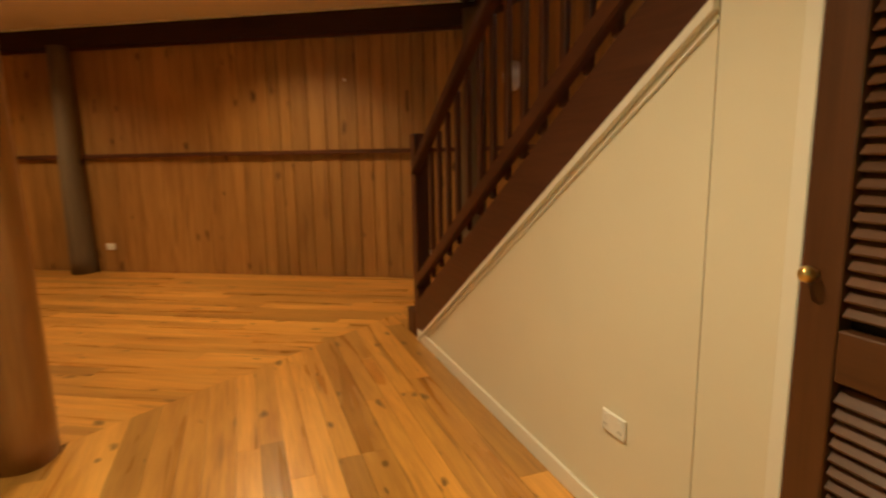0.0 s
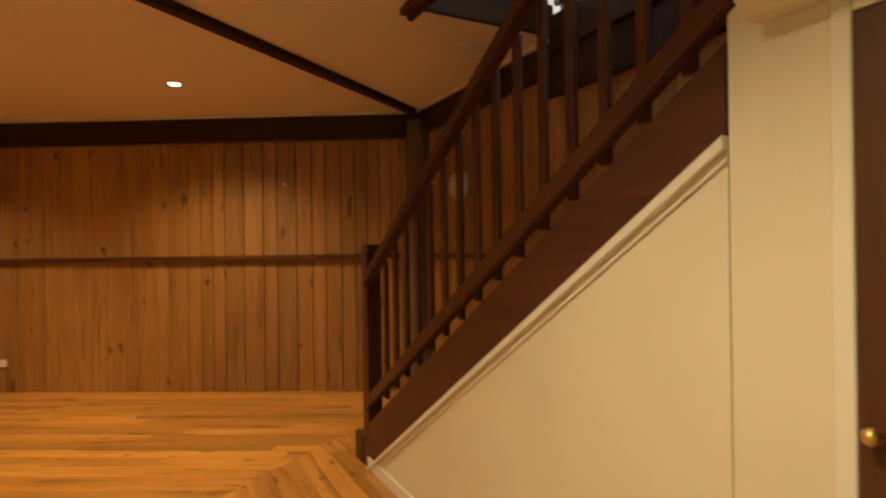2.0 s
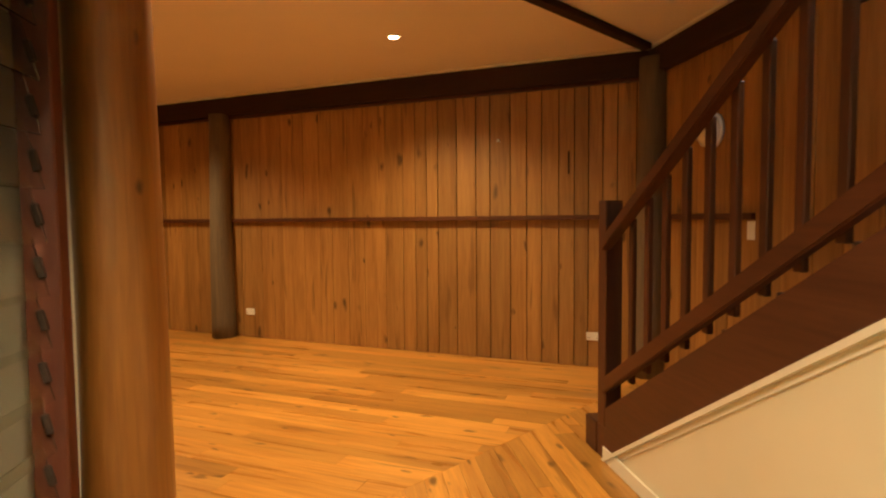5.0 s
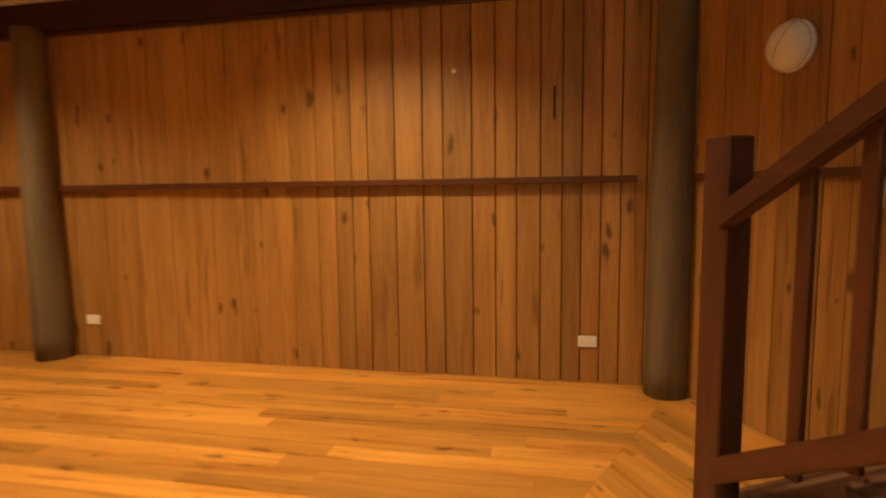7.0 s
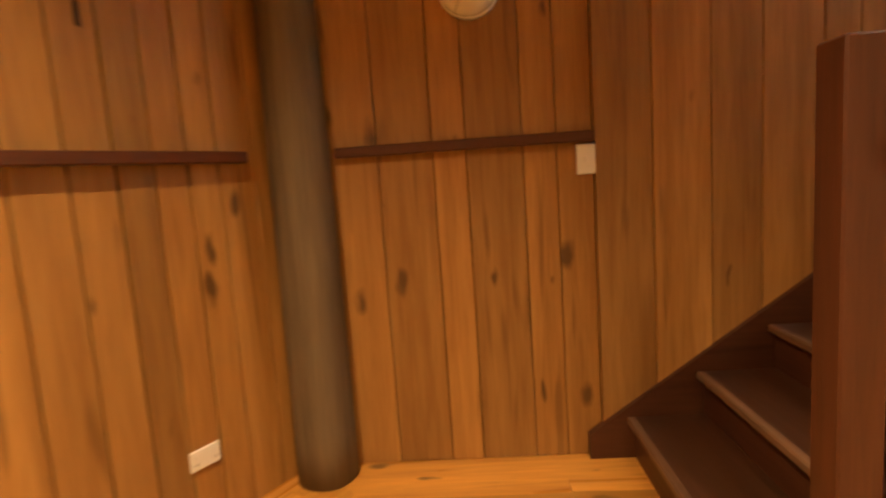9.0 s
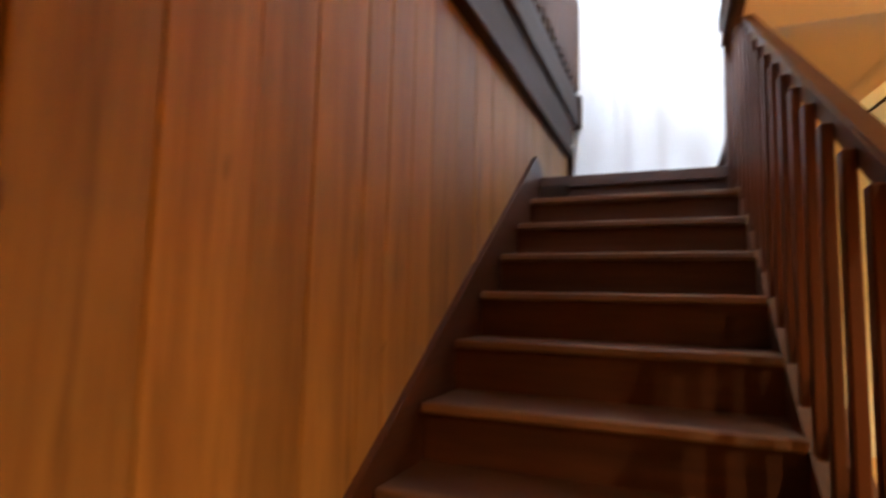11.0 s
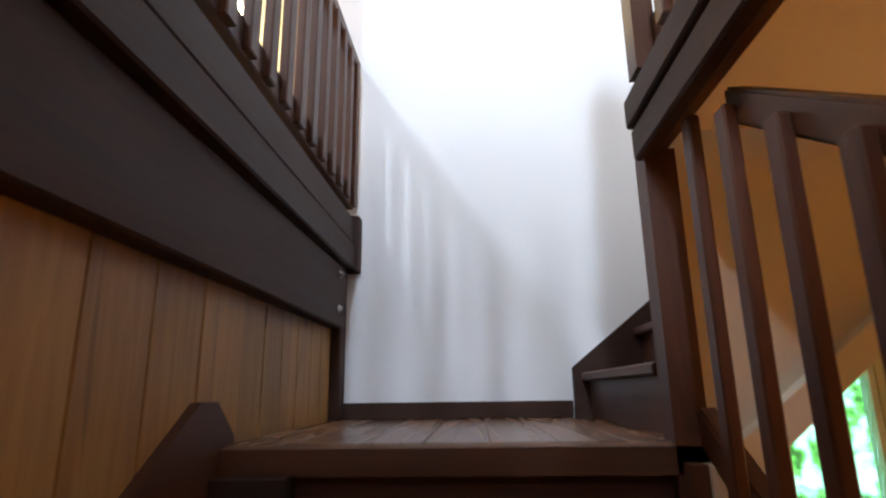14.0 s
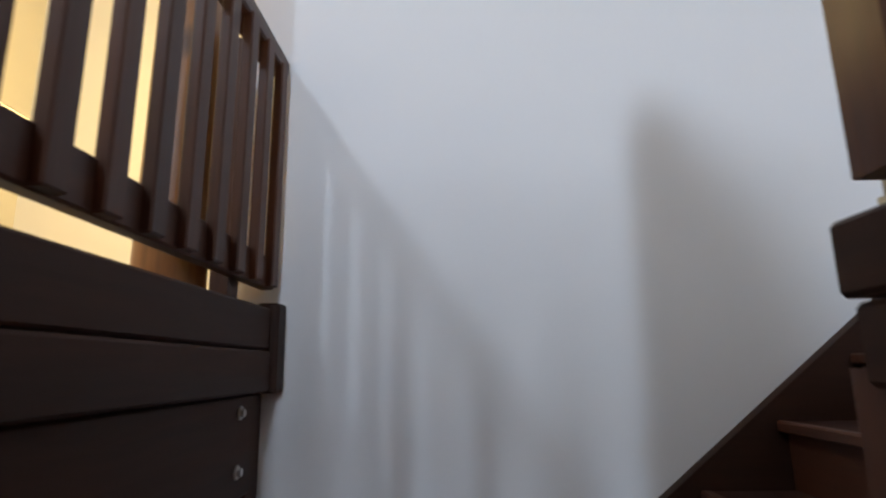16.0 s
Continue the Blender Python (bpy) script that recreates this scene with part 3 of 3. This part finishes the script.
slat = mesh("slat", boxbm(-0.0185, 0.0185, D0 + 0.087 - 2.73, D1 - 0.087 - 2.73, -0.0035, 0.0035, bevel=0.002), SLATW)
for z0, z1 in ((0.185, 0.775), (0.92, DT - 0.115)):
    n = int((z1 - z0) / 0.031)
    for k in range(n):
        ob = new("slat", slat)
        ob.parent = door
        ob.matrix_basis = pose(-0.008, 0, z0 + (k + 0.5) * (z1 - z0) / n, 0, 48, 0)
knob = part("knob", cyl(bmesh.new(), (0.012, D0 + 0.035, 1.0), (0.03, D0 + 0.035, 1.0), 0.007, seg=14), BRASS, door, "brass door knob", True, at=M)
bm = bmesh.new()
bmesh.ops.create_uvsphere(bm, u_segments=18, v_segments=12, radius=0.017, matrix=Matrix.Translation((0.04, D0 + 0.035, 1.0)))
part("knob_ball", bm, BRASS, knob, "", True)
bm = boxbm(0.0, 0.010, 2.700, 2.739, 0, DT + 0.06, bevel=0.003)
box(bm, 0.0, 0.012, 3.448, 3.505, 0, DT + 0.06, bevel=0.003)
box(bm, 0.0, 0.012, 2.740, 3.445, DT + 0.004, DT + 0.06, bevel=0.003)
setting("door_trim", bm, TRIMW, "white painted architrave round the cupboard door", "trim")


# ---- louvre windows ----
def louvre_window(name, m, width, z0, z1, pitch, frame_mat, label, jamb=0.05):
    """Frame in the local x-z plane with tilted glass blades."""
    root = empty(name, m, label, "window")
    for a, b in ((0, jamb), (width - jamb, width)):
        part("jamb", boxbm(a, b, -0.05, 0.05, z0, z1, bevel=0.004), frame_mat, root)
    part("sill", boxbm(jamb, width - jamb, -0.055, 0.055, z0, z0 + 0.05, bevel=0.004), frame_mat, root)
    part("head", boxbm(jamb, width - jamb, -0.05, 0.05, z1 - 0.05, z1, bevel=0.004), frame_mat, root)
    n = int((z1 - z0 - 0.1) / pitch)
    blade = mesh("blade", boxbm(jamb + 0.002, width - jamb - 0.002, -0.003, 0.003, -pitch * 0.56, pitch * 0.56), GLASS)
    clip = mesh("clip", boxbm(jamb, jamb + 0.012, -0.012, 0.012, -0.03, 0.03, bevel=0.003), BACK)
    for k in range(n):
        z = z0 + 0.05 + (k + 0.5) * (z1 - z0 - 0.1) / n
        ob = new("blade", blade)
        ob.parent = root
        ob.matrix_basis = pose(0, 0, z, 14, 0, 0)
        ob.visible_shadow = False
        c = new("clip", clip)
        c.parent = ob
    return root


louvre_window("louvre_window", pose(2.15, 1.06, 0, 0, 0, 90), 0.56, 0.02, 2.18, 0.145, REDW, "tall window of clear glass louvres in a red-brown frame", 0.055)
louvre_window("garden_window", pose(1.37, 5.05, 0, 0, 0, 0), 0.62, 1.01, 2.41, 0.15, TRIMW, "bright louvre window with green garden behind", 0.04)
setting("window_post", boxbm(2.10, 2.22, 1.63, 1.72, 0, 2.2, bevel=0.005), REDW, "red-brown timber post beside the window", "trim")
# added dark sheet that makes the louvre glass read dark; no known wall
setting("louvre_dark_sheet", boxbm(3.3, 3.4, 0.4, 5.2, 0, CEIL), BACK, "dark sheet added behind the glass louvres", "wall")

# ---- boards of walls and floor ----
def plank(name, bm, material, parent, m=None):
    ob = new(name, mesh(name, bm, material))
    ob.parent = parent
    if m is not None:
        ob.matrix_basis = m
    return ob


rnd = random.Random(7)
u = 0.0
while u < 6.42:
    w = rnd.choice((0.118, 0.135, 0.135, 0.15, 0.19, 0.24)) if u < 2.2 else rnd.choice((0.15, 0.19, 0.24, 0.28))
    w = min(w, 6.44 - u)
    pr = rnd.uniform(-0.0025, 0.0025)
    gap = 0.0034 if u < 2.2 else 0.0015
    plank("plank", boxbm(gap, w - gap, -0.02, pr, 0.0, 2.44, bevel=0.0025), PINE_Z, wall_back, pose(u, 0, 0))
    u += w
part("board_crack", boxbm(-0.007, 0.007, 0.0, 0.0045, -0.10, 0.10), BACK, wall_back, "dark open split in a board", at=pose(0.69, 0, 1.77))
y = -1.49
while y < 3.52:
    w = rnd.choice((0.13, 0.15, 0.19, 0.22))
    if y < -0.27 < y + w + 0.05:
        w = -0.27 - y
    proud = 0.0 if y < -0.275 else 0.022
    w = min(w, 3.545 - y)
    pr = proud + rnd.uniform(-0.002, 0.002)
    plank("plank", boxbm(-0.02, pr, 0.0018, w - 0.0018, 0.0, 2.44 if y + w < 0.57 else 2.295, bevel=0.0025), PINE_Z, wall_east, pose(-W, y, 0))
    y += w


def clip(poly, a, b, c):
    """The part of a polygon where a x + b y <= c."""
    out = []
    for i, p in enumerate(poly):
        q = poly[(i + 1) % len(poly)]
        dp, dq = a * p[0] + b * p[1] - c, a * q[0] + b * q[1] - c
        if dp <= 0:
            out.append(p)
        if dp * dq < 0:
            k = dp / (dp - dq)
            out.append((p[0] + k * (q[0] - p[0]), p[1] + k * (q[1] - p[1])))
    return out


def area(poly):
    return 0.5 * sum(p[0] * q[1] - q[0] * p[1] for p, q in zip(poly, poly[1:] + poly[:1]))


def boards(origin_turn, u0, u1, v0, v1, keep):
    """Boards along local x inside [u0,u1] x [v0,v1], clipped to the half planes in keep (world)."""
    m = pose(0, 0, 0, 0, 0, origin_turn)
    inv = m.inverted()
    v = v0
    while v < v1:
        w = rnd.choice((0.083, 0.10, 0.128, 0.128))
        u = u0 - rnd.uniform(0, 1.5)
        while u < u1:
            ln = rnd.uniform(0.9, 2.6)
            poly = [(max(u, u0) + 0.0007, v + 0.0007), (min(u + ln, u1) - 0.0007, v + 0.0007), (min(u + ln, u1) - 0.0007, v + w - 0.0007), (max(u, u0) + 0.0007, v + w - 0.0007)]
            for a, b, c in keep:
                d = inv.to_3x3() @ Vector((a, b, 0))
                poly = clip(poly, d.x, d.y, c)
                if len(poly) < 3:
                    break
            if len(poly) > 2 and area(poly) > 0.002:
                cx, cy = sum(p[0] for p in poly) / len(poly), sum(p[1] for p in poly) / len(poly)
                poly = [(p[0] - cx, p[1] - cy) for p in poly]
                plank("floorboard", prism(poly, -0.018, rnd.uniform(-0.0006, 0.0004)), FLOOR_X, floor, m @ pose(cx, cy, 0))
            u += ln
        v += w


# mitre: MITRE * x - y = 1.36 - MITRE, hall side has y above the line
k0 = MITRE * 1.0 - 1.36
boards(90, -1.6, 5.0, -2.15, 1.11, ((MITRE, -1.0, -k0 - 0.0007),))
boards(-30, -0.2, 7.0, -2.0, 1.75, ((-MITRE, 1.0, k0 - 0.0007),))
